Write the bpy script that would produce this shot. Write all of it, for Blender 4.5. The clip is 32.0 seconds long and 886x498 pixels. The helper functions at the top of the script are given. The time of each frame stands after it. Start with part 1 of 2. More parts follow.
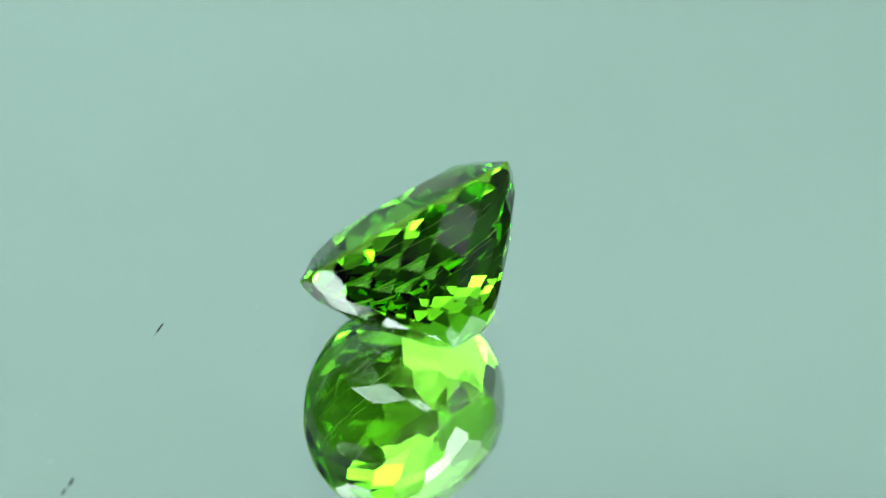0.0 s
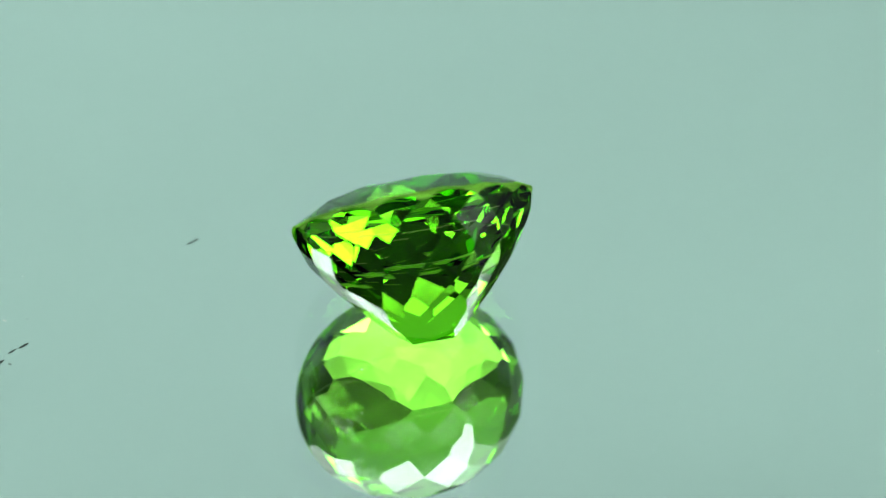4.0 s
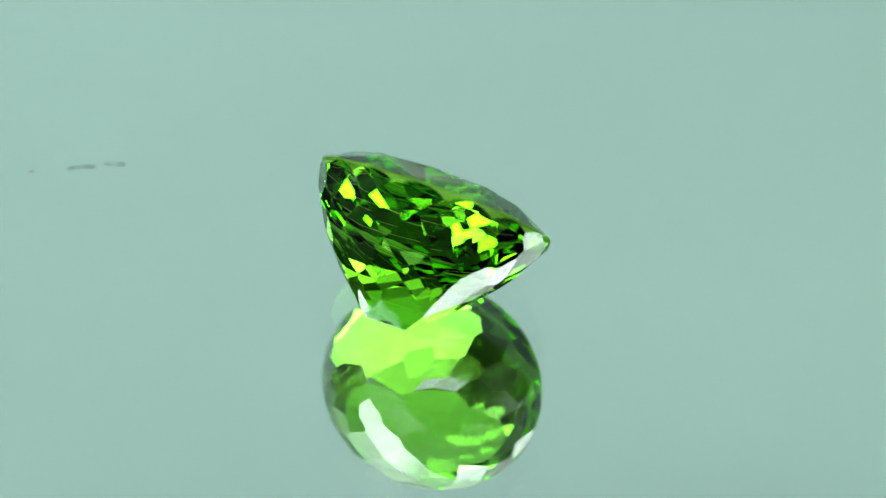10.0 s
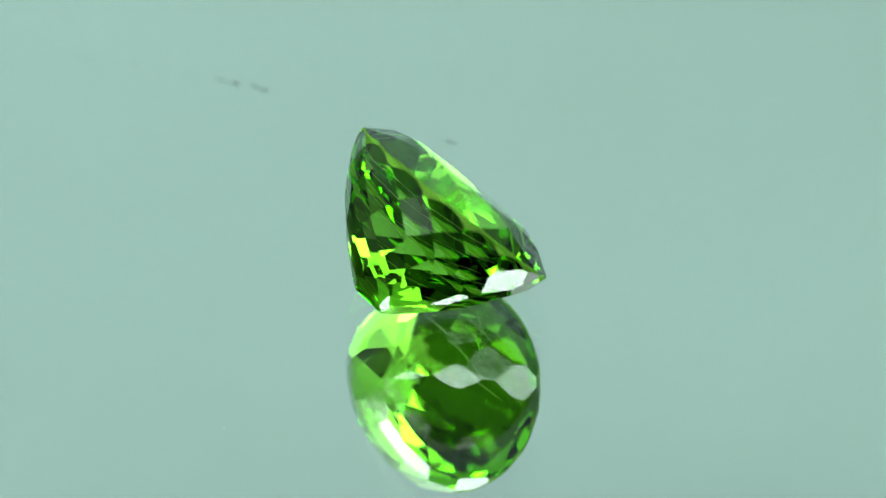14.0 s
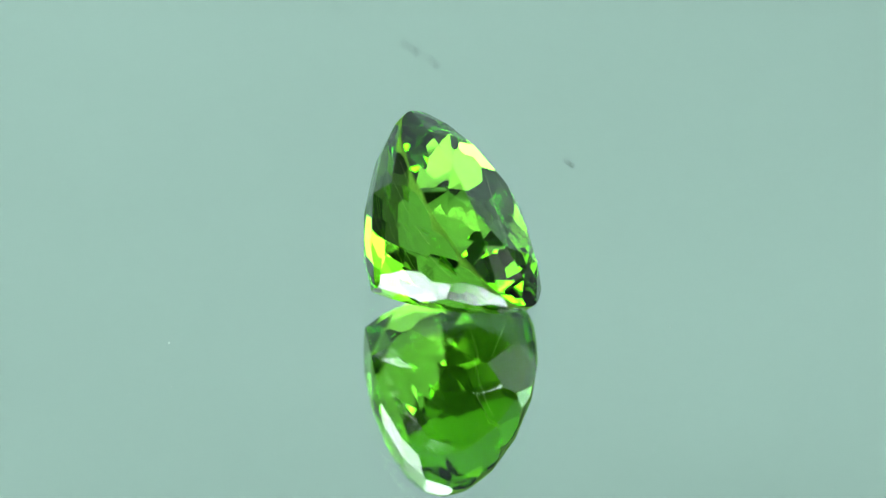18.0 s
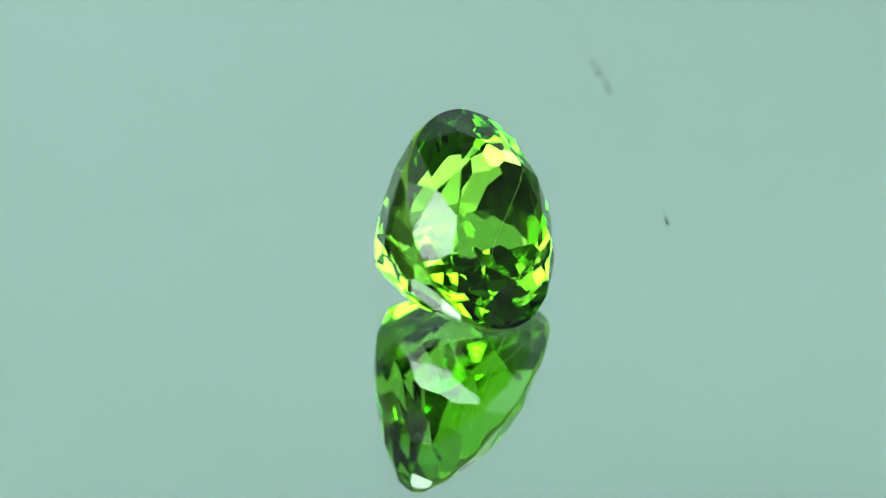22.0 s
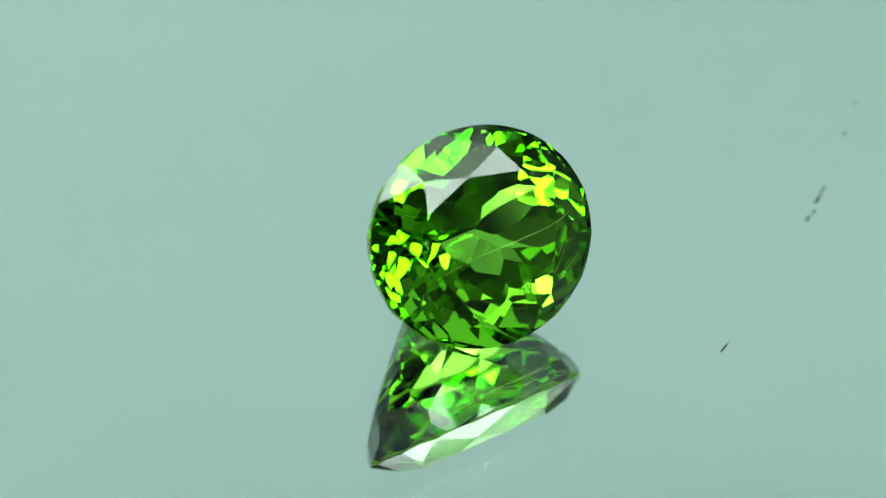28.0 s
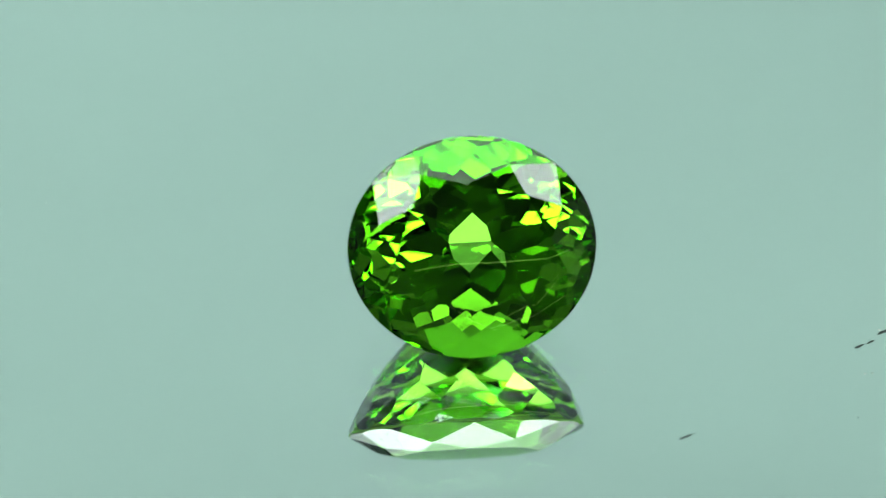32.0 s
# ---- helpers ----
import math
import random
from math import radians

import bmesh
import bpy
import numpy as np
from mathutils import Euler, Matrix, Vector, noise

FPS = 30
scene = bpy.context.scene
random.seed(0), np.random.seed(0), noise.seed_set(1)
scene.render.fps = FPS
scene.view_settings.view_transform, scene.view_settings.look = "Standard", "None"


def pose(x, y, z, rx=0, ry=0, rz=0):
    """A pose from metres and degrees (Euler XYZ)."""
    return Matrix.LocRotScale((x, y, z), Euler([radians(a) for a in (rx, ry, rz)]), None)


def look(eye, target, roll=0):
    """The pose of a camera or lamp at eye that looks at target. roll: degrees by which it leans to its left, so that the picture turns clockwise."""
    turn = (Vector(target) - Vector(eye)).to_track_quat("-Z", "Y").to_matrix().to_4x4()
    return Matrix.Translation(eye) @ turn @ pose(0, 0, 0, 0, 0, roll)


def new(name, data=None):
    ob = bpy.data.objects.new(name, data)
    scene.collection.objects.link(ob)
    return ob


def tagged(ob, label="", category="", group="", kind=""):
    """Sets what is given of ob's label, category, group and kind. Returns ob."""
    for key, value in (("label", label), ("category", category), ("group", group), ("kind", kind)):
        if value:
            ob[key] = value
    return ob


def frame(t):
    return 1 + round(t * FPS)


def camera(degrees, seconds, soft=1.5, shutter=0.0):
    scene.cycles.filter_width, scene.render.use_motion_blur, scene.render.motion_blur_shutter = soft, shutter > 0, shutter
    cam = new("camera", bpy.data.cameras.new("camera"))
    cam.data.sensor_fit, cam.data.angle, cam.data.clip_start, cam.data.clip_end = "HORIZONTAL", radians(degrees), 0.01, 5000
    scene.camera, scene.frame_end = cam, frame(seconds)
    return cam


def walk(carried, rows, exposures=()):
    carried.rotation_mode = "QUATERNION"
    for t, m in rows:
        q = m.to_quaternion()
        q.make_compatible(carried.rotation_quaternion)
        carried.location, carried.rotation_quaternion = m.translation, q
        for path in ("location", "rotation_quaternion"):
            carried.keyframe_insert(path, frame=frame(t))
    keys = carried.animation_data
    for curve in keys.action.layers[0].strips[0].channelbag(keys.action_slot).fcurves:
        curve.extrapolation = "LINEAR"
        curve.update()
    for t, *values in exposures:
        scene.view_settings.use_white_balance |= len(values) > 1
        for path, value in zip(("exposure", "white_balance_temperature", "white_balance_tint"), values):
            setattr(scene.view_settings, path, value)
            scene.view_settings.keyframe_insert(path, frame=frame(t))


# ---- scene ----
MM = 0.001
SPIN = -6.784          # degrees a second, clockwise seen from above
END = 32.0

# camera: stands still on a tripod, looking down at the mirror
cam = camera(18.14, END, soft=1.1)
cam.data.dof.use_dof = True
cam.data.dof.focus_distance = 0.1365
cam.data.dof.aperture_fstop = 27.0
EYE = (-0.05 * MM, -101.48 * MM, 92.93 * MM)
AIM = (-0.05 * MM, 3.81 * MM, 0.0)
walk(cam, [(0.0, look(EYE, AIM, 1.31)), (END, look(EYE, AIM, 1.31))])

# light: a dim room outside the tent
world = bpy.data.worlds.new("room")
scene.world = world
world.use_nodes = True
world.node_tree.nodes["Background"].inputs[0].default_value = (0.8, 0.9, 1.0, 1)
world.node_tree.nodes["Background"].inputs[1].default_value = 0.05
scene.view_settings.exposure = 0.0
RIGHT_LIGHT, LEFT_LIGHT, SHEET_LIGHT = 9.0, 9.0, 1.9


# ---- materials ----
def material(name):
    m = bpy.data.materials.new(name)
    m.use_nodes = True
    nt = m.node_tree
    return m, nt, nt.nodes["Principled BSDF"]


def put(nt, kind, **values):
    n = nt.nodes.new(kind)
    for key, v in values.items():
        n.inputs[key.replace("_", " ")].default_value = v
    return n


def cloth(name, colour, rough=0.9):
    """Matt woven fabric with a soft weave and faint stains."""
    m, nt, b = material(name)
    co = nt.nodes.new("ShaderNodeTexCoord")
    big = put(nt, "ShaderNodeTexNoise", Scale=9.0, Detail=3.0)
    fine = put(nt, "ShaderNodeTexNoise", Scale=900.0, Detail=2.0)
    nt.links.new(co.outputs["Object"], big.inputs["Vector"])
    nt.links.new(co.outputs["Object"], fine.inputs["Vector"])
    ramp = nt.nodes.new("ShaderNodeValToRGB")
    ramp.color_ramp.elements[0].color = (*[c * 0.96 for c in colour], 1)
    ramp.color_ramp.elements[1].color = (*[min(1, c * 1.03) for c in colour], 1)
    nt.links.new(big.outputs["Fac"], ramp.inputs["Fac"])
    nt.links.new(ramp.outputs["Color"], b.inputs["Base Color"])
    bump = put(nt, "ShaderNodeBump", Strength=0.2, Distance=0.0003)
    nt.links.new(fine.outputs["Fac"], bump.inputs["Height"])
    nt.links.new(bump.outputs["Normal"], b.inputs["Normal"])
    b.inputs["Roughness"].default_value = rough
    b.inputs["Specular IOR Level"].default_value = 0.1
    return m


def clear(name, colour, ior):
    m, nt, b = material(name)
    b.inputs["Base Color"].default_value = (*colour, 1)
    b.inputs["Roughness"].default_value = 0.0
    b.inputs["IOR"].default_value = ior
    b.inputs["Transmission Weight"].default_value = 1.0
    return m


def plain(name, colour, rough=0.5, metal=0.0):
    m, nt, b = material(name)
    b.inputs["Roughness"].default_value = rough
    b.inputs["Metallic"].default_value = metal
    n = put(nt, "ShaderNodeTexNoise", Scale=400.0, Detail=3.0)
    ramp = nt.nodes.new("ShaderNodeValToRGB")
    ramp.color_ramp.elements[0].color = (*[c * 0.85 for c in colour], 1)
    ramp.color_ramp.elements[1].color = (*[min(1, c * 1.1) for c in colour], 1)
    nt.links.new(n.outputs["Fac"], ramp.inputs["Fac"])
    nt.links.new(ramp.outputs["Color"], b.inputs["Base Color"])
    return m


def glow(name, colour, strength):
    m, nt, b = material(name)
    b.inputs["Base Color"].default_value = (0.8, 0.8, 0.8, 1)
    b.inputs["Emission Color"].default_value = (*colour, 1)
    b.inputs["Emission Strength"].default_value = strength
    return m


BACKDROP = cloth("backdrop_cloth", (0.352, 0.448, 0.436))
# SIDE, TOP and DARK cover unseen added walls; their tones set the gem's darks
SIDE = cloth("side_cloth", (0.16, 0.176, 0.173))
TOP = cloth("top_cloth", (0.075, 0.082, 0.082))
DARK = cloth("dark_cloth", (0.07, 0.077, 0.075))
TABLE = cloth("table_cloth", (0.55, 0.56, 0.55))
GLASS = clear("mirror_glass", (0.95, 0.985, 0.965), 1.52)
SILVER, _nt, _b = material("silvering")
_b.inputs["Base Color"].default_value = (0.93, 0.95, 0.94, 1)
_b.inputs["Metallic"].default_value = 1.0
_b.inputs["Roughness"].default_value = 0.0
BACKING = plain("backing_paint", (0.05, 0.05, 0.05), 0.6)
SCRATCH = plain("bare_scratch", (0.02, 0.035, 0.03), 0.6)
FLAKE = plain("dust_flake", (0.5, 0.53, 0.5), 0.9)


def stone(name, ior, passing, turning):
    """A clear coloured stone: light is tinted as it passes a facet, and again each time it is turned back wholly inside."""
    m = bpy.data.materials.new(name)
    m.use_nodes = True
    nt = m.node_tree
    nt.nodes.clear()
    out = nt.nodes.new("ShaderNodeOutputMaterial")
    fres = put(nt, "ShaderNodeFresnel", IOR=ior)
    refr = put(nt, "ShaderNodeBsdfRefraction", Color=(*passing, 1), Roughness=0.0, IOR=ior)
    gloss = nt.nodes.new("ShaderNodeBsdfGlossy")
    gloss.inputs["Roughness"].default_value = 0.0
    ramp = nt.nodes.new("ShaderNodeValToRGB")
    ramp.color_ramp.elements[0].position, ramp.color_ramp.elements[0].color = 0.97, (1, 1, 1, 1)
    ramp.color_ramp.elements[1].position, ramp.color_ramp.elements[1].color = 0.999, (*turning, 1)
    mix = nt.nodes.new("ShaderNodeMixShader")
    nt.links.new(fres.outputs["Fac"], ramp.inputs["Fac"])
    nt.links.new(ramp.outputs["Color"], gloss.inputs["Color"])
    nt.links.new(fres.outputs["Fac"], mix.inputs["Fac"])
    nt.links.new(refr.outputs["BSDF"], mix.inputs[1])
    nt.links.new(gloss.outputs["BSDF"], mix.inputs[2])
    nt.links.new(mix.outputs["Shader"], out.inputs["Surface"])
    return m


PERIDOT = stone("green_gem", 1.67, (0.585, 0.965, 0.29), (0.645, 0.97, 0.27))


def frosted(name, colour):
    """The unpolished rim of the stone: pale, matt and finely scored along its length."""
    m = bpy.data.materials.new(name)
    m.use_nodes = True
    nt = m.node_tree
    nt.nodes.clear()
    out = nt.nodes.new("ShaderNodeOutputMaterial")
    co = nt.nodes.new("ShaderNodeTexCoord")
    stretch = nt.nodes.new("ShaderNodeMapping")
    stretch.inputs["Scale"].default_value = (500, 500, 22000)
    nt.links.new(co.outputs["Object"], stretch.inputs["Vector"])
    lines = put(nt, "ShaderNodeTexNoise", Scale=1.0, Detail=2.0)
    nt.links.new(stretch.outputs["Vector"], lines.inputs["Vector"])
    ramp = nt.nodes.new("ShaderNodeValToRGB")
    ramp.color_ramp.elements[0].position, ramp.color_ramp.elements[0].color = 0.40, (*[c * 0.35 for c in colour], 1)
    ramp.color_ramp.elements[1].position, ramp.color_ramp.elements[1].color = 0.62, (*colour, 1)
    nt.links.new(lines.outputs["Fac"], ramp.inputs["Fac"])
    front, back = nt.nodes.new("ShaderNodeBsdfDiffuse"), nt.nodes.new("ShaderNodeBsdfTranslucent")
    mix = put(nt, "ShaderNodeMixShader", Fac=0.65)
    for b in (front, back):
        nt.links.new(ramp.outputs["Color"], b.inputs["Color"])
    nt.links.new(front.outputs["BSDF"], mix.inputs[1])
    nt.links.new(back.outputs["BSDF"], mix.inputs[2])
    nt.links.new(mix.outputs["Shader"], out.inputs["Surface"])
    return m


RIM = frosted("frosted_rim", (0.36, 0.80, 0.10))
THREAD = plain("pale_thread", (0.8, 0.85, 0.7), 0.35, 0.9)
BAR_RIGHT = glow("right_lamp_light", (0.84, 1.0, 0.92), RIGHT_LIGHT)
BAR_LEFT = glow("left_lamp_light", (0.84, 1.0, 0.92), LEFT_LIGHT)
BAR_SMALL = glow("small_lamp_light", (0.84, 1.0, 0.92), RIGHT_LIGHT)
SHEET = glow("sheet_light", (0.84, 1.0, 0.92), SHEET_LIGHT)
# the sheet's glow falls off towards its far edge, set to suit facet reflections
_nt = SHEET.node_tree
_co = _nt.nodes.new("ShaderNodeTexCoord")
_axis = _nt.nodes.new("ShaderNodeSeparateXYZ")
_nt.links.new(_co.outputs["Object"], _axis.inputs["Vector"])
_fall = put(_nt, "ShaderNodeMapRange", From_Min=0.025, From_Max=0.085, To_Min=SHEET_LIGHT, To_Max=SHEET_LIGHT * 0.25)
_fall.interpolation_type = "SMOOTHSTEP"
_nt.links.new(_axis.outputs["Y"], _fall.inputs["Value"])
_nt.links.new(_fall.outputs["Result"], _nt.nodes["Principled BSDF"].inputs["Emission Strength"])
# the long bar's glow is set a little stronger towards its -x end
_nt = BAR_RIGHT.node_tree
_co = _nt.nodes.new("ShaderNodeTexCoord")
_axis = _nt.nodes.new("ShaderNodeSeparateXYZ")
_nt.links.new(_co.outputs["Object"], _axis.inputs["Vector"])
_fall = put(_nt, "ShaderNodeMapRange", From_Min=-0.08, From_Max=0.12, To_Min=RIGHT_LIGHT * 1.05, To_Max=RIGHT_LIGHT * 0.85)
_fall.interpolation_type = "SMOOTHSTEP"
_nt.links.new(_axis.outputs["X"], _fall.inputs["Value"])
_nt.links.new(_fall.outputs["Result"], _nt.nodes["Principled BSDF"].inputs["Emission Strength"])
HOUSING = plain("black_housing", (0.03, 0.03, 0.03), 0.5)


# ---- building helpers ----
def mesh_of(name, bm, mats):
    me = bpy.data.meshes.new(name)
    bm.normal_update()
    bm.to_mesh(me)
    bm.free()
    for m in mats if isinstance(mats, (list, tuple)) else [mats]:
        me.materials.append(m)
    return me


def part(name, bm, mat, parent=None, label=""):
    ob = new(name, mesh_of(name, bm, mat))
    if parent:
        ob.parent = parent
    if label:
        ob["label"] = label
    return ob


def slab(bm, lo, hi):
    """A box between two corners."""
    r = bmesh.ops.create_cube(bm, size=1.0)
    m = Matrix.Translation([(a + b) / 2 for a, b in zip(lo, hi)]) @ Matrix.Diagonal([b - a for a, b in zip(lo, hi)] + [1])
    bmesh.ops.transform(bm, matrix=m, verts=r["verts"])
    return r["verts"]


# ---- the light tent round the mirror, its unseen walls added to shape the light ----
HALF, BACK, FRONT, HIGH, LOW = 0.48, 0.30, -0.42, 0.46, -0.00323


def wall(name, lo, hi, mat, label):
    bm = bmesh.new()
    slab(bm, lo, hi)
    return tagged(part(name, bm, mat), label, "wall", kind="structure")


wall("wall_back", (-HALF, BACK, LOW), (HALF, BACK + 0.006, HIGH), SIDE, "unseen grey fabric back added to shape the gem's light")


def hanging_sheet(x0, x1, high, thick):
    """A fabric sheet that stands up from y = 0, bulged by a few millimetres to grade its brightness."""
    bm = bmesh.new()
    nx, nz = 48, 48
    sides = []
    for depth in (0.0, thick):
        grid = []
        for j in range(nz + 1):
            z = high * j / nz
            v = 1.5 * math.tanh((z - SHADE_Z) / SHADE_H / 1.5)
            row = []
            for i in range(nx + 1):
                x = x0 + (x1 - x0) * i / nx
                u = 1.5 * math.tanh(x / SHADE_W / 1.5)
                row.append(bm.verts.new((x, depth + SHADE_H * (SHADE_BEND[0] * v + (SHADE_BEND[1] + SHADE_BEND[2] * u) * v * v / 2 + SHADE_BEND[3] * v ** 3 / 3 + SHADE_BEND[4] * u * v), z)))
            grid.append(row)
        sides.append(grid)
    front, rear = sides
    for j in range(nz):
        for i in range(nx):
            bm.faces.new((front[j][i], front[j][i + 1], front[j + 1][i + 1], front[j + 1][i]))
            bm.faces.new((rear[j][i], rear[j + 1][i], rear[j + 1][i + 1], rear[j][i + 1]))
    rim = [(0, i) for i in range(nx)] + [(j, nx) for j in range(nz)] + [(nz, i) for i in range(nx, 0, -1)] + [(j, 0) for j in range(nz, 0, -1)]
    for k in range(len(rim)):
        (j0, i0), (j1, i1) = rim[k - 1], rim[k]
        bm.faces.new((front[j0][i0], rear[j0][i0], rear[j1][i1], front[j1][i1]))
    bmesh.ops.recalc_face_normals(bm, faces=bm.faces[:])
    for f in bm.faces:
        f.smooth = True
    return bm


# where the sheet bulges, in metres, and its slopes, set to lighten and darken it
SHADE_Z, SHADE_H, SHADE_W = 0.165, 0.045, 0.060
SHADE_BEND = (-0.04, -0.02, 0.13, 0.07, -0.05)
bm = hanging_sheet(-0.20, 0.165, 0.40, 0.004)
sheet = tagged(part("backdrop", bm, BACKDROP), "pale grey-green backdrop sheet leaning behind the mirror", "backdrop", kind="structure")
sheet.matrix_basis = pose(0, 0.186, LOW, -8, 0, 4)
wall("wall_left", (-HALF - 0.006, FRONT, LOW), (-HALF, BACK + 0.006, HIGH), SIDE, "unseen grey fabric side added to shape the gem's light")
wall("wall_right", (HALF, FRONT, LOW), (HALF + 0.006, BACK + 0.006, HIGH), SIDE, "unseen grey fabric side added to shape the gem's light")
wall("wall_front", (-HALF, FRONT - 0.006, LOW), (HALF, FRONT, HIGH), DARK, "unseen dark fabric front added behind the camera to darken the gem")
bm = bmesh.new()
slab(bm, (-HALF - 0.006, FRONT - 0.006, HIGH), (HALF + 0.006, BACK + 0.006, HIGH + 0.006))
tagged(part("ceiling", bm, TOP), "unseen grey fabric top added to shape the gem's light", "ceiling", kind="structure")
bm = bmesh.new()
slab(bm, (-HALF - 0.02, FRONT - 0.02, LOW - 0.02), (HALF + 0.02, BACK + 0.02, LOW))
tagged(part("floor", bm, TABLE), "grey cloth-covered table top under the mirror", "table top", kind="structure")


def softbox(at, w, h, light, label):
    """A lamp with a flat white front of w by h that faces down its own z."""
    base = tagged(new("softbox"), label, "lamp", "lamps over the mirror")
    base.matrix_basis = at
    # hood: a shallow tapered shell, open to the front
    bm = bmesh.new()
    front = [bm.verts.new((sx * w / 2, sy * h / 2, -0.004)) for sx, sy in ((-1, -1), (1, -1), (1, 1), (-1, 1))]
    lip = [bm.verts.new((sx * (w / 2 + 0.004), sy * (h / 2 + 0.004), -0.004)) for sx, sy in ((-1, -1), (1, -1), (1, 1), (-1, 1))]
    rear = [bm.verts.new((sx * w * 0.4, sy * h * 0.2, 0.03)) for sx, sy in ((-1, -1), (1, -1), (1, 1), (-1, 1))]
    inner = [bm.verts.new((sx * w / 2, sy * h / 2, 0.002)) for sx, sy in ((-1, -1), (1, -1), (1, 1), (-1, 1))]
    bm.faces.new(rear)
    bm.faces.new(inner)
    for p, q in ((rear, lip), (lip, front), (front, inner)):
        for i in range(4):
            bm.faces.new((p[i - 1], p[i], q[i], q[i - 1]))
    bmesh.ops.recalc_face_normals(bm, faces=bm.faces[:])
    part("hood", bm, HOUSING, base, "black lamp hood")
    bm = bmesh.new()
    slab(bm, (-w / 2 + 0.0005, -h / 2 + 0.0005, -0.003), (w / 2 - 0.0005, h / 2 - 0.0005, -0.001))
    part("diffuser", bm, light, base, "glowing white diffuser")
    # rod up to the tent's top
    bm = bmesh.new()
    inv = base.matrix_basis.inverted()
    back = base.matrix_basis @ Vector((0, 0, 0.028))
    long = HIGH + 0.002 - back.z
    bmesh.ops.create_cone(bm, cap_ends=True, segments=16, radius1=0.004, radius2=0.004, depth=long,
                          matrix=inv @ Matrix.Translation((back.x, back.y, back.z + long / 2)))
    part("hanger", bm, HOUSING, base, "thin black rod")
    return base


softbox(pose(0.275, -0.071, 0.351, 0, 0, 12), 0.330, 0.160, BAR_RIGHT, "long lamp with a glowing white front hung over the mirror")
softbox(pose(-0.225, -0.054, 0.351, 0, 0, -4), 0.248, 0.178, BAR_LEFT, "broad lamp with a glowing white front hung over the mirror")
softbox(pose(0.050, 0.086, 0.400, 0, 0, 3), 0.620, 0.268, SHEET, "large dim softbox with a white front over the mirror")
softbox(pose(0.012, -0.076, 0.312), 0.170, 0.086, BAR_SMALL, "small lamp with a glowing white front hung over the mirror")


# ---- the mirror ----
def disc(bm, radius, z, seg=128):
    return [bm.verts.new((radius * math.cos(2 * math.pi * i / seg), radius * math.sin(2 * math.pi * i / seg), z)) for i in range(seg)]


MIRROR_R, THICK = 0.062, 2.83 * MM


def build_mirror():
    base = tagged(new("round_mirror"), "round silvered glass mirror turning slowly, with scratches in its silvering", "mirror")
    bm = bmesh.new()
    seg = 128
    a = disc(bm, MIRROR_R - 0.0006, 0.0)
    b = disc(bm, MIRROR_R, -0.0006)
    c = disc(bm, MIRROR_R, -THICK)
    bm.faces.new(a)
    for p, q in ((a, b), (b, c)):
        for i in range(seg):
            bm.faces.new((p[i - 1], q[i - 1], q[i], p[i]))
    f = bm.faces.new(c[::-1])
    f.material_index = 1
    bmesh.ops.recalc_face_normals(bm, faces=bm.faces[:])
    part("glass_plate", bm, [GLASS, SILVER], base, "clear glass plate silvered underneath")
    bm = bmesh.new()
    a, b = disc(bm, MIRROR_R, -THICK - 0.00005), disc(bm, MIRROR_R, -THICK - 0.0004)
    bm.faces.new(a)
    bm.faces.new(b[::-1])
    for i in range(seg):
        bm.faces.new((a[i - 1], b[i - 1], b[i], a[i]))
    part("backing", bm, BACKING, base, "dark paint backing")
    # scratches in the silvering: ends in millimetres and width
    rng = random.Random(4)
    for x0, y0, x1, y1, w in ((11.43, -7.87, 12.10, -7.50, 0.13), (12.18, -7.45, 12.26, -7.40, 0.06), (12.38, -7.30, 12.45, -7.25, 0.05),
                              (20.47, -1.28, 20.95, -0.98, 0.17), (21.08, -0.95, 21.50, -0.68, 0.11), (21.70, -0.26, 22.30, 0.16, 0.19),
                              (22.33, 0.22, 22.95, 0.76, 0.12), (24.18, 1.82, 24.40, 2.06, 0.11), (25.30, 3.0, 25.42, 3.12, 0.08),
                              (26.12, 3.90, 26.34, 4.10, 0.19), (28.1, 5.95, 28.3, 6.15, 0.15), (9.24, -13.72, 9.30, -13.66, 0.09)):
        part("scratch", scratch(rng, x0, y0, x1, y1, w), SCRATCH, base, "dark scratch in the silvering")
    return base


def scratch(rng, x0, y0, x1, y1, w):
    """A thin ragged flake of bare backing that shows through the silver."""
    bm = bmesh.new()
    p, q = Vector((x0, y0, 0)), Vector((x1, y1, 0))
    d = (q - p).normalized()
    s = Vector((-d.y, d.x, 0))
    n = 9
    rim = []
    for side in (1, -1):
        for i in range(n):
            t = i / (n - 1) if side > 0 else 1 - i / (n - 1)
            taper = min(1.0, 3.0 * t + 0.35, 3.0 * (1 - t) + 0.25)
            rim.append(p.lerp(q, t) + s * side * w * 0.5 * taper * rng.uniform(0.65, 1.15))
    lo = [bm.verts.new((v * MM) + Vector((0, 0, -THICK + 0.000004))) for v in rim]
    hi = [bm.verts.new((v * MM) + Vector((0, 0, -THICK + 0.000012))) for v in rim]
    bm.faces.new(hi)
    bm.faces.new(lo[::-1])
    for i in range(len(rim)):
        bm.faces.new((lo[i - 1], lo[i], hi[i], hi[i - 1]))
    bmesh.ops.recalc_face_normals(bm, faces=bm.faces[:])
    return bm


mirror = build_mirror()


# ---- the gem ----
# half length, half width, crown height in millimetres
A, B, CROWN = 6.0, 5.334, 1.06
GIRDLE, RIM_LOW = 0.10, 0.14     # the rim's height over its middle is half of the first, its depth below it the second
INDEX = 16                      # facets in a row of the pavilion
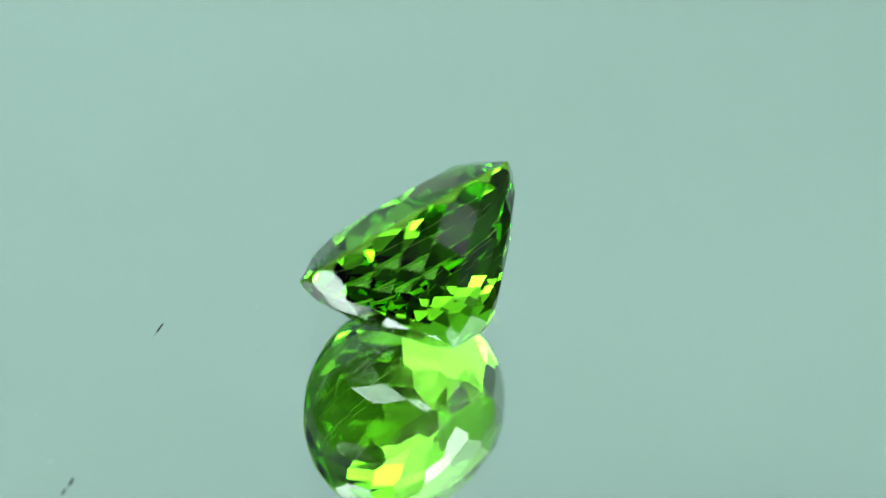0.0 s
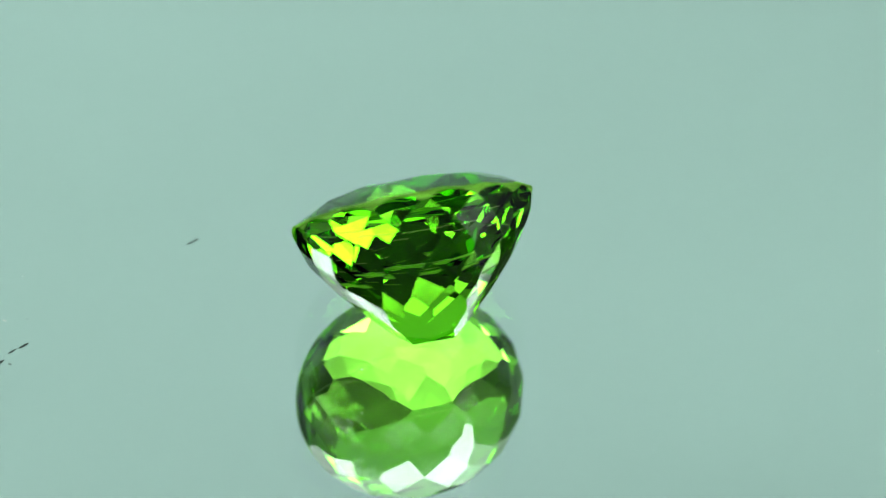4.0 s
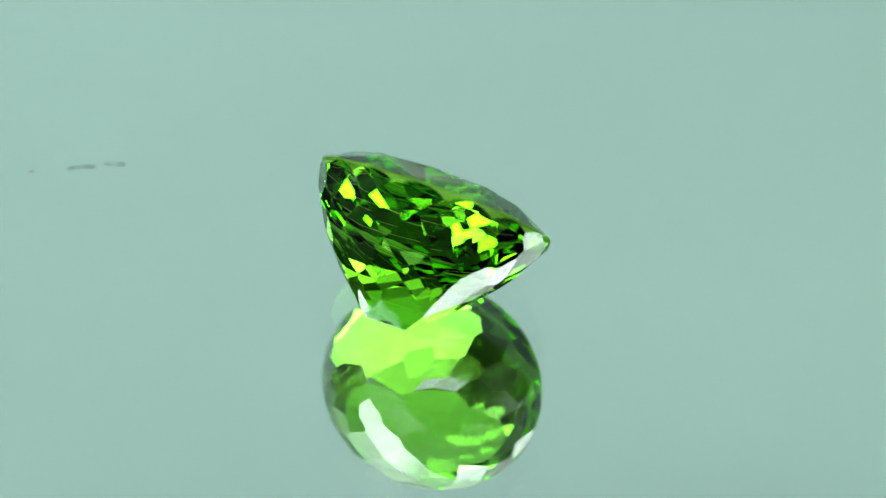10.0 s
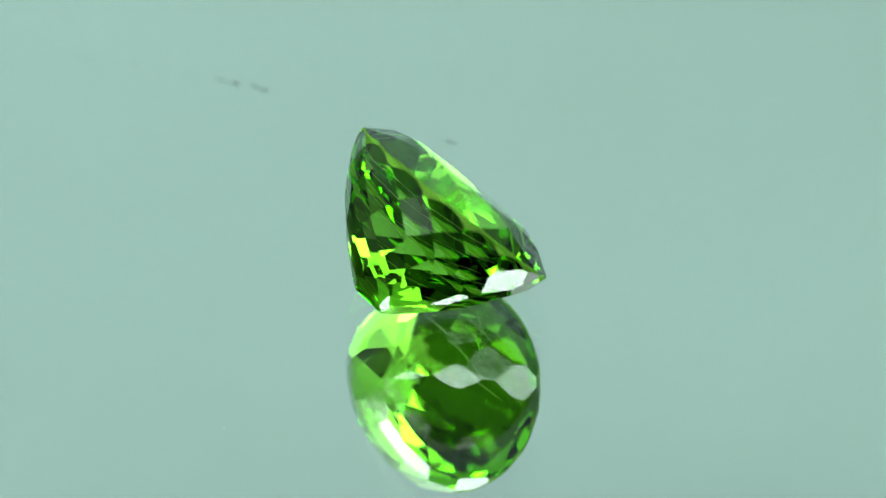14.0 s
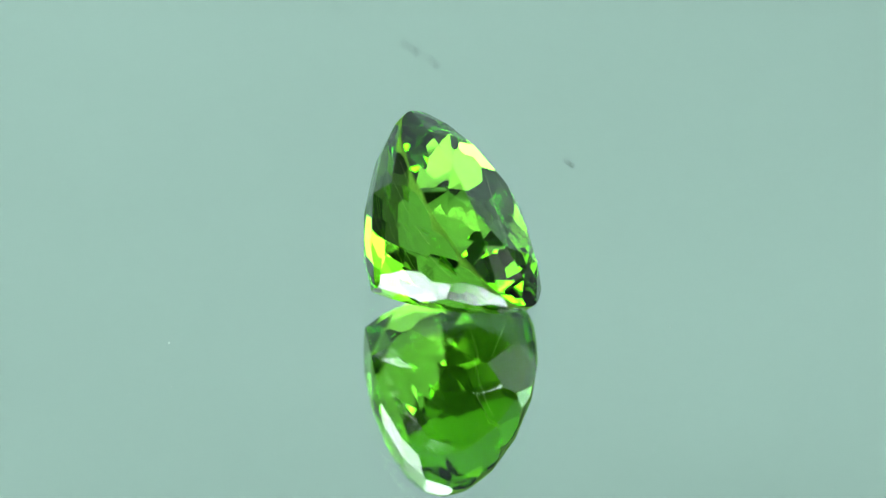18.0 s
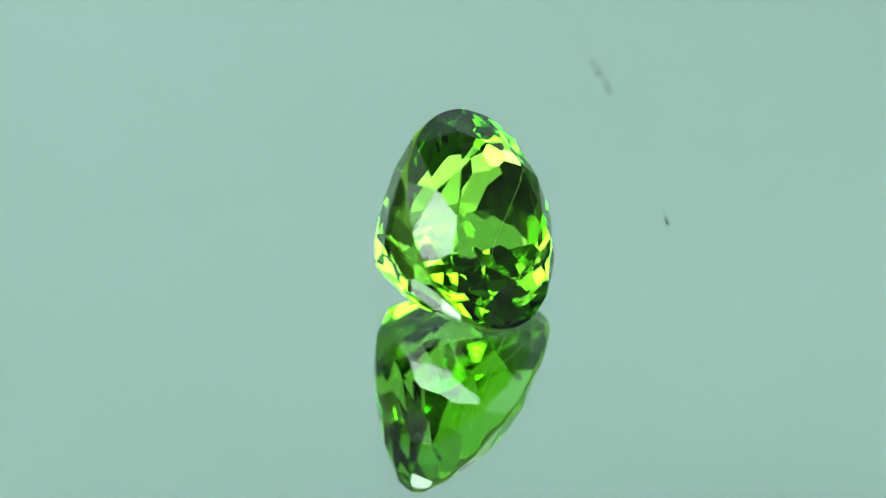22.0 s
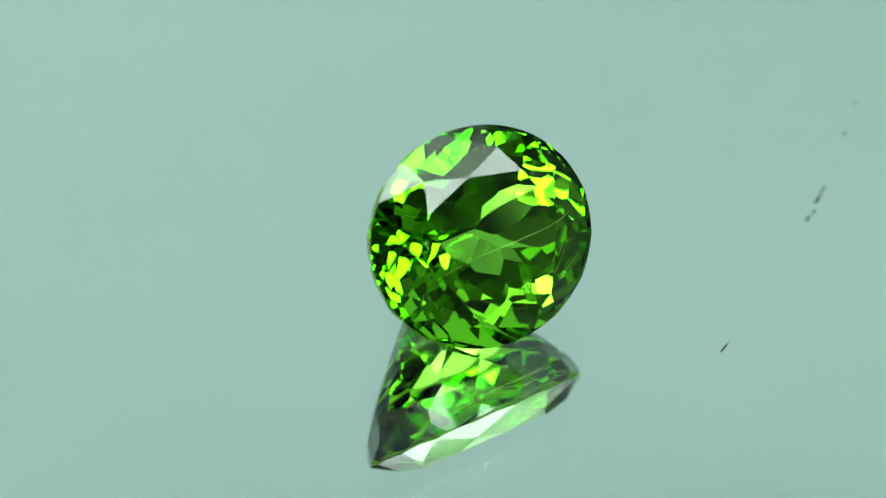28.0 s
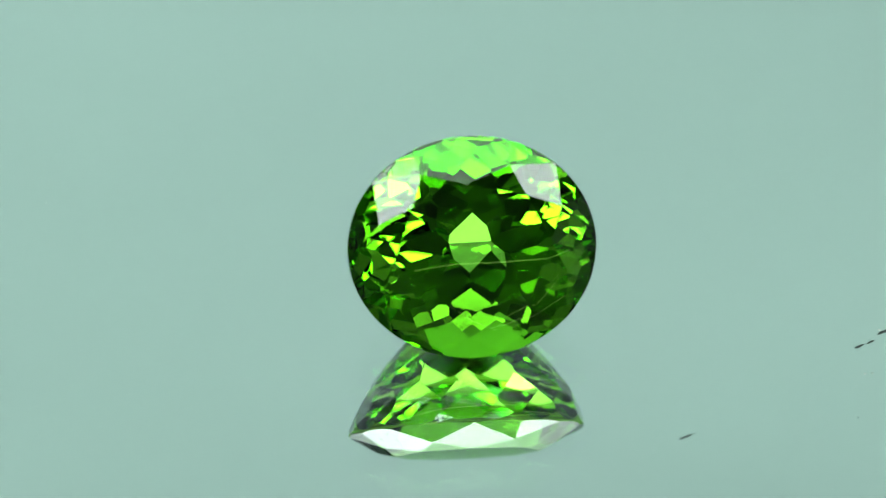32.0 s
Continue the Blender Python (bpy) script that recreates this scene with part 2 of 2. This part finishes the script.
# the cutter's chart of the pavilion, row by row from under the girdle's own row to the keel: each facet's slope in degrees and
# its distance from the middle of the girdle in millimetres, for half a turn; the other half repeats it
SLOPES = (
    (61.59, 60.63, 61.25, 64.50, 61.76, 62.51, 61.43, 58.39),
    (54.33, 54.30, 54.59, 54.91, 54.74, 54.17, 53.66, 53.93),
    (49.11, 48.55, 48.96, 49.80, 48.56, 49.57, 50.14, 48.85),
    (48.28, 44.79, 44.82, 41.21, 40.07, 46.60, 47.65, 48.27),
    (42.87, 42.17, 41.88, 38.47, 33.52, 37.63, 43.89, 44.69),
)
REACH = (
    (5.508, 5.469, 5.297, 5.053, 4.835, 4.981, 5.231, 5.351),
    (5.416, 5.312, 5.079, 4.834, 4.795, 5.013, 5.221, 5.370),
    (5.443, 5.403, 5.218, 4.986, 4.853, 4.967, 5.152, 5.256),
    (5.429, 5.396, 5.204, 5.140, 5.160, 5.164, 5.282, 5.373),
    (5.479, 5.540, 5.408, 5.356, 5.436, 5.414, 5.365, 5.608),
)
# degrees by which each row is out of line, and how far the keel lies off the middle
TWIST = (0.17, 0.15, 2.39, 2.65, 3.87)
SHIFT = (0.184, 0.093)


def shave(bm, point, normal):
    """Cuts away all that lies outside one facet's plane and closes the cut."""
    r = bmesh.ops.bisect_plane(bm, geom=bm.verts[:] + bm.edges[:] + bm.faces[:], dist=1e-7, plane_co=point, plane_no=normal, clear_outer=True)
    edges = [g for g in r["geom_cut"] if isinstance(g, bmesh.types.BMEdge)]
    if len(edges) > 2:
        bmesh.ops.edgeloop_fill(bm, edges=edges)


def meet(*planes):
    """The point where three planes meet."""
    m = Matrix([n for _, n in planes])
    return m.inverted() @ Vector([n.dot(p) for p, n in planes])


def pavilion():
    """Staggered rows of kites that run together in a short keel, as planes."""
    planes = []
    for r in range(len(SLOPES)):
        middle = Vector((*SHIFT, 0)) * (0.65, 0.85, 1, 1, 1)[r]
        for i in range(INDEX):
            phi = (i + (0.5 if r % 2 else 0)) * 2 * math.pi / INDEX + radians(-5 + TWIST[r])
            slope = radians(SLOPES[r][i % 8])
            n = Vector((math.sin(slope) * math.cos(phi), math.sin(slope) * math.sin(phi), -math.cos(slope)))
            planes.append((middle + n * REACH[r][i % 8], n))
    # the topmost row only skims the girdle all round
    for i in range(INDEX):
        phi, slope = (i + 0.5) * 2 * math.pi / INDEX + radians(-5), radians(73.5)
        n = Vector((math.sin(slope) * math.cos(phi), math.sin(slope) * math.sin(phi), -math.cos(slope)))
        wide = math.hypot(A * math.cos(phi), B * math.sin(phi)) - 0.015
        planes.append((n * (wide * math.sin(slope) + RIM_LOW * math.cos(slope)), n))
    return planes


def crown():
    """Eight kites, eight stars and sixteen girdle facets round the table, as planes."""
    tips = [radians(v) for v in (1, 44, 92, 139, 181, 225, 268, 315)]
    reach = (0.62, 0.625, 0.57, 0.615, 0.62, 0.62, 0.57, 0.62)
    base, top = GIRDLE / 2, GIRDLE / 2 + CROWN

    def at(th, r, z):
        return Vector((A * r * math.cos(th), B * r * math.sin(th), z))

    def through_points(p, q, r):
        n = (q - p).cross(r - p).normalized()
        return p, (n if n.z > 0 else -n)
    mains = []
    for th, r in zip(tips, reach):
        slope = CROWN / (1 - r)
        mains.append((at(th, 1, base), Vector((slope * math.cos(th) / A, slope * math.sin(th) / B, 1)).normalized()))
    planes = list(mains)
    level = (Vector((0, 0, base + 0.70 * CROWN)), Vector((0, 0, 1)))
    for i in range(8):
        j = (i + 1) % 8
        t0, t1 = tips[i], tips[j] + (2 * math.pi if j == 0 else 0)
        v = meet(mains[i], mains[j], level)
        planes.append(through_points(at(t0, reach[i], top), at(t1, reach[j], top), v))
        mid = at((t0 + t1) / 2, 0.998, base)
        planes.append(through_points(at(t0, 1, base), v, mid))
        planes.append(through_points(at(t1, 1, base), v, mid))
    planes.append((Vector((0, 0, top)), Vector((0, 0, 1))))
    return planes


def gem_mesh():
    bm = bmesh.new()
    seg = 96
    rings = []
    for z in (2.0, -9.0):
        rings.append([bm.verts.new((A * math.cos(2 * math.pi * i / seg), B * math.sin(2 * math.pi * i / seg), z)) for i in range(seg)])
    bm.faces.new(rings[0])
    bm.faces.new(rings[1][::-1])
    for i in range(seg):
        bm.faces.new((rings[0][i - 1], rings[1][i - 1], rings[1][i], rings[0][i]))
    bmesh.ops.recalc_face_normals(bm, faces=bm.faces[:])
    for p, n in crown() + pavilion():
        shave(bm, p, n)
    bmesh.ops.dissolve_degenerate(bm, dist=1e-5, edges=bm.edges[:])
    bmesh.ops.transform(bm, matrix=Matrix.Scale(MM, 4), verts=bm.verts[:])
    bmesh.ops.recalc_face_normals(bm, faces=bm.faces[:])
    return bm


def faces_of(whole, keep):
    """A copy of a mesh that holds only the faces for which keep(normal) is true."""
    bm = whole.copy()
    bmesh.ops.delete(bm, geom=[f for f in bm.faces if not keep(f.normal)], context="FACES")
    return bm


def thread(points, r):
    """A hair-thin bent tube through points in millimetres."""
    bm = bmesh.new()
    rings = []
    pts = [Vector(p) for p in points]
    line = [pts[i].lerp(pts[i + 1], k / 6) for i in range(len(pts) - 1) for k in range(6)] + [pts[-1]]
    for i, p in enumerate(line):
        d = (line[min(i + 1, len(line) - 1)] - line[max(i - 1, 0)]).normalized()
        u = d.orthogonal().normalized()
        v = d.cross(u)
        thick = r * (0.45 + 0.55 * math.sin(math.pi * (i + 0.5) / len(line)))
        rings.append([bm.verts.new((p + (u * math.cos(k * math.pi / 3) + v * math.sin(k * math.pi / 3)) * thick) * MM) for k in range(6)])
    for p, q in zip(rings, rings[1:]):
        for k in range(6):
            bm.faces.new((p[k - 1], p[k], q[k], q[k - 1]))
    bm.faces.new(rings[0][::-1])
    bm.faces.new(rings[-1])
    bmesh.ops.recalc_face_normals(bm, faces=bm.faces[:])
    return bm


def build_gem():
    gemstone = tagged(new("gemstone"), "oval faceted bright green transparent gemstone lying tilted on the mirror", "gemstone")
    whole = gem_mesh()
    whole.normal_update()
    top = part("crown", faces_of(whole, lambda n: 0.05 < n.z < 0.9995), PERIDOT, gemstone, "low crown of kite and triangle facets")
    part("table_facet", faces_of(whole, lambda n: n.z >= 0.9995), PERIDOT, top, "large flat top facet")
    part("girdle", faces_of(whole, lambda n: abs(n.z) <= 0.05), RIM, gemstone, "thin frosted rim with fine score lines")
    low = part("pavilion", faces_of(whole, lambda n: n.z < -0.05), PERIDOT, gemstone, "deep pointed underside of staggered kite facets")
    for points, r in ((((-2.9, -0.9, 0.1), (-1.1, -0.75, -0.1), (1.06, -0.82, -0.15), (3.24, -0.83, -0.1), (4.6, -0.5, 0.1)), 0.012),
                      (((0.6, -3.8, 0.05), (2.6, -3.4, -0.2), (4.2, -2.6, -0.2)), 0.010),
                      (((1.4, -3.3, -0.6), (2.8, -2.7, -0.7), (3.9, -1.6, -0.7)), 0.008),
                      (((-1.2, -2.6, -0.9), (-0.2, -3.3, -0.7), (0.9, -3.9, -0.5)), 0.008)):
        part("inclusion", thread(points, r), THREAD, gemstone, "pale hair-thin flaw inside the stone")
    whole.free()
    return gemstone, low


gem, pavilion_part = build_gem()
GEM_TURN = pose(0, 0, 0, 0, 0, 5.55) @ pose(0, 0, 0, 50.64, 0, 0) @ pose(0, 0, 0, 0, 0, 2.23)
LOWEST = min((GEM_TURN @ v.co).z for v in pavilion_part.data.vertices)
GEM_REST = Matrix.Translation((1.357 * MM, -1.432 * MM, -LOWEST + 0.00001)) @ GEM_TURN


# ---- dust on the glass ----
def build_dust():
    bm = bmesh.new()
    rng = random.Random(9)
    for x, y, big in ((7.85, -4.87, 0.10), (-5.46, 5.71, 0.06), (-2.42, 13.53, 0.09), (21.5, -1.48, 0.13), (20.48, -4.62, 0.10), (-2.59, -11.01, 0.09),
                       (-1.97, -14.39, 0.06), (4.65, 4.37, 0.08), (-6.98, -4.05, 0.06), (-10.27, -10.29, 0.08), (-7.76, 5.65, 0.07), (-20.45, 6.65, 0.10),
                       (-21.14, 6.48, 0.08), (-5.75, 7.84, 0.05)):
        size = big * 0.7
        m = Matrix.Translation((x * MM, y * MM, size * 0.25 * MM)) @ pose(0, 0, 0, 0, 0, rng.uniform(0, 360)) @ Matrix.Diagonal((size * MM, size * 0.5 * MM, size * 0.25 * MM, 1))
        r = bmesh.ops.create_icosphere(bm, subdivisions=2, radius=1.0, matrix=m)
        for v in r["verts"]:
            v.co += Vector((rng.uniform(-1, 1), rng.uniform(-1, 1), 0)) * size * 0.2 * MM
    return bm


dust = tagged(part("dust", build_dust(), FLAKE), "pale dust specks lying on the mirror glass", "dust", kind="stuff")


# ---- what turns ----
def motions():
    steps = int(END * 4)
    turns = [(i / 4, pose(0, 0, 0, 0, 0, SPIN * (i / 4 - END))) for i in range(steps + 1)]
    walk(mirror, turns)
    walk(dust, turns)
    walk(gem, [(t, m @ GEM_REST) for t, m in turns])


motions()
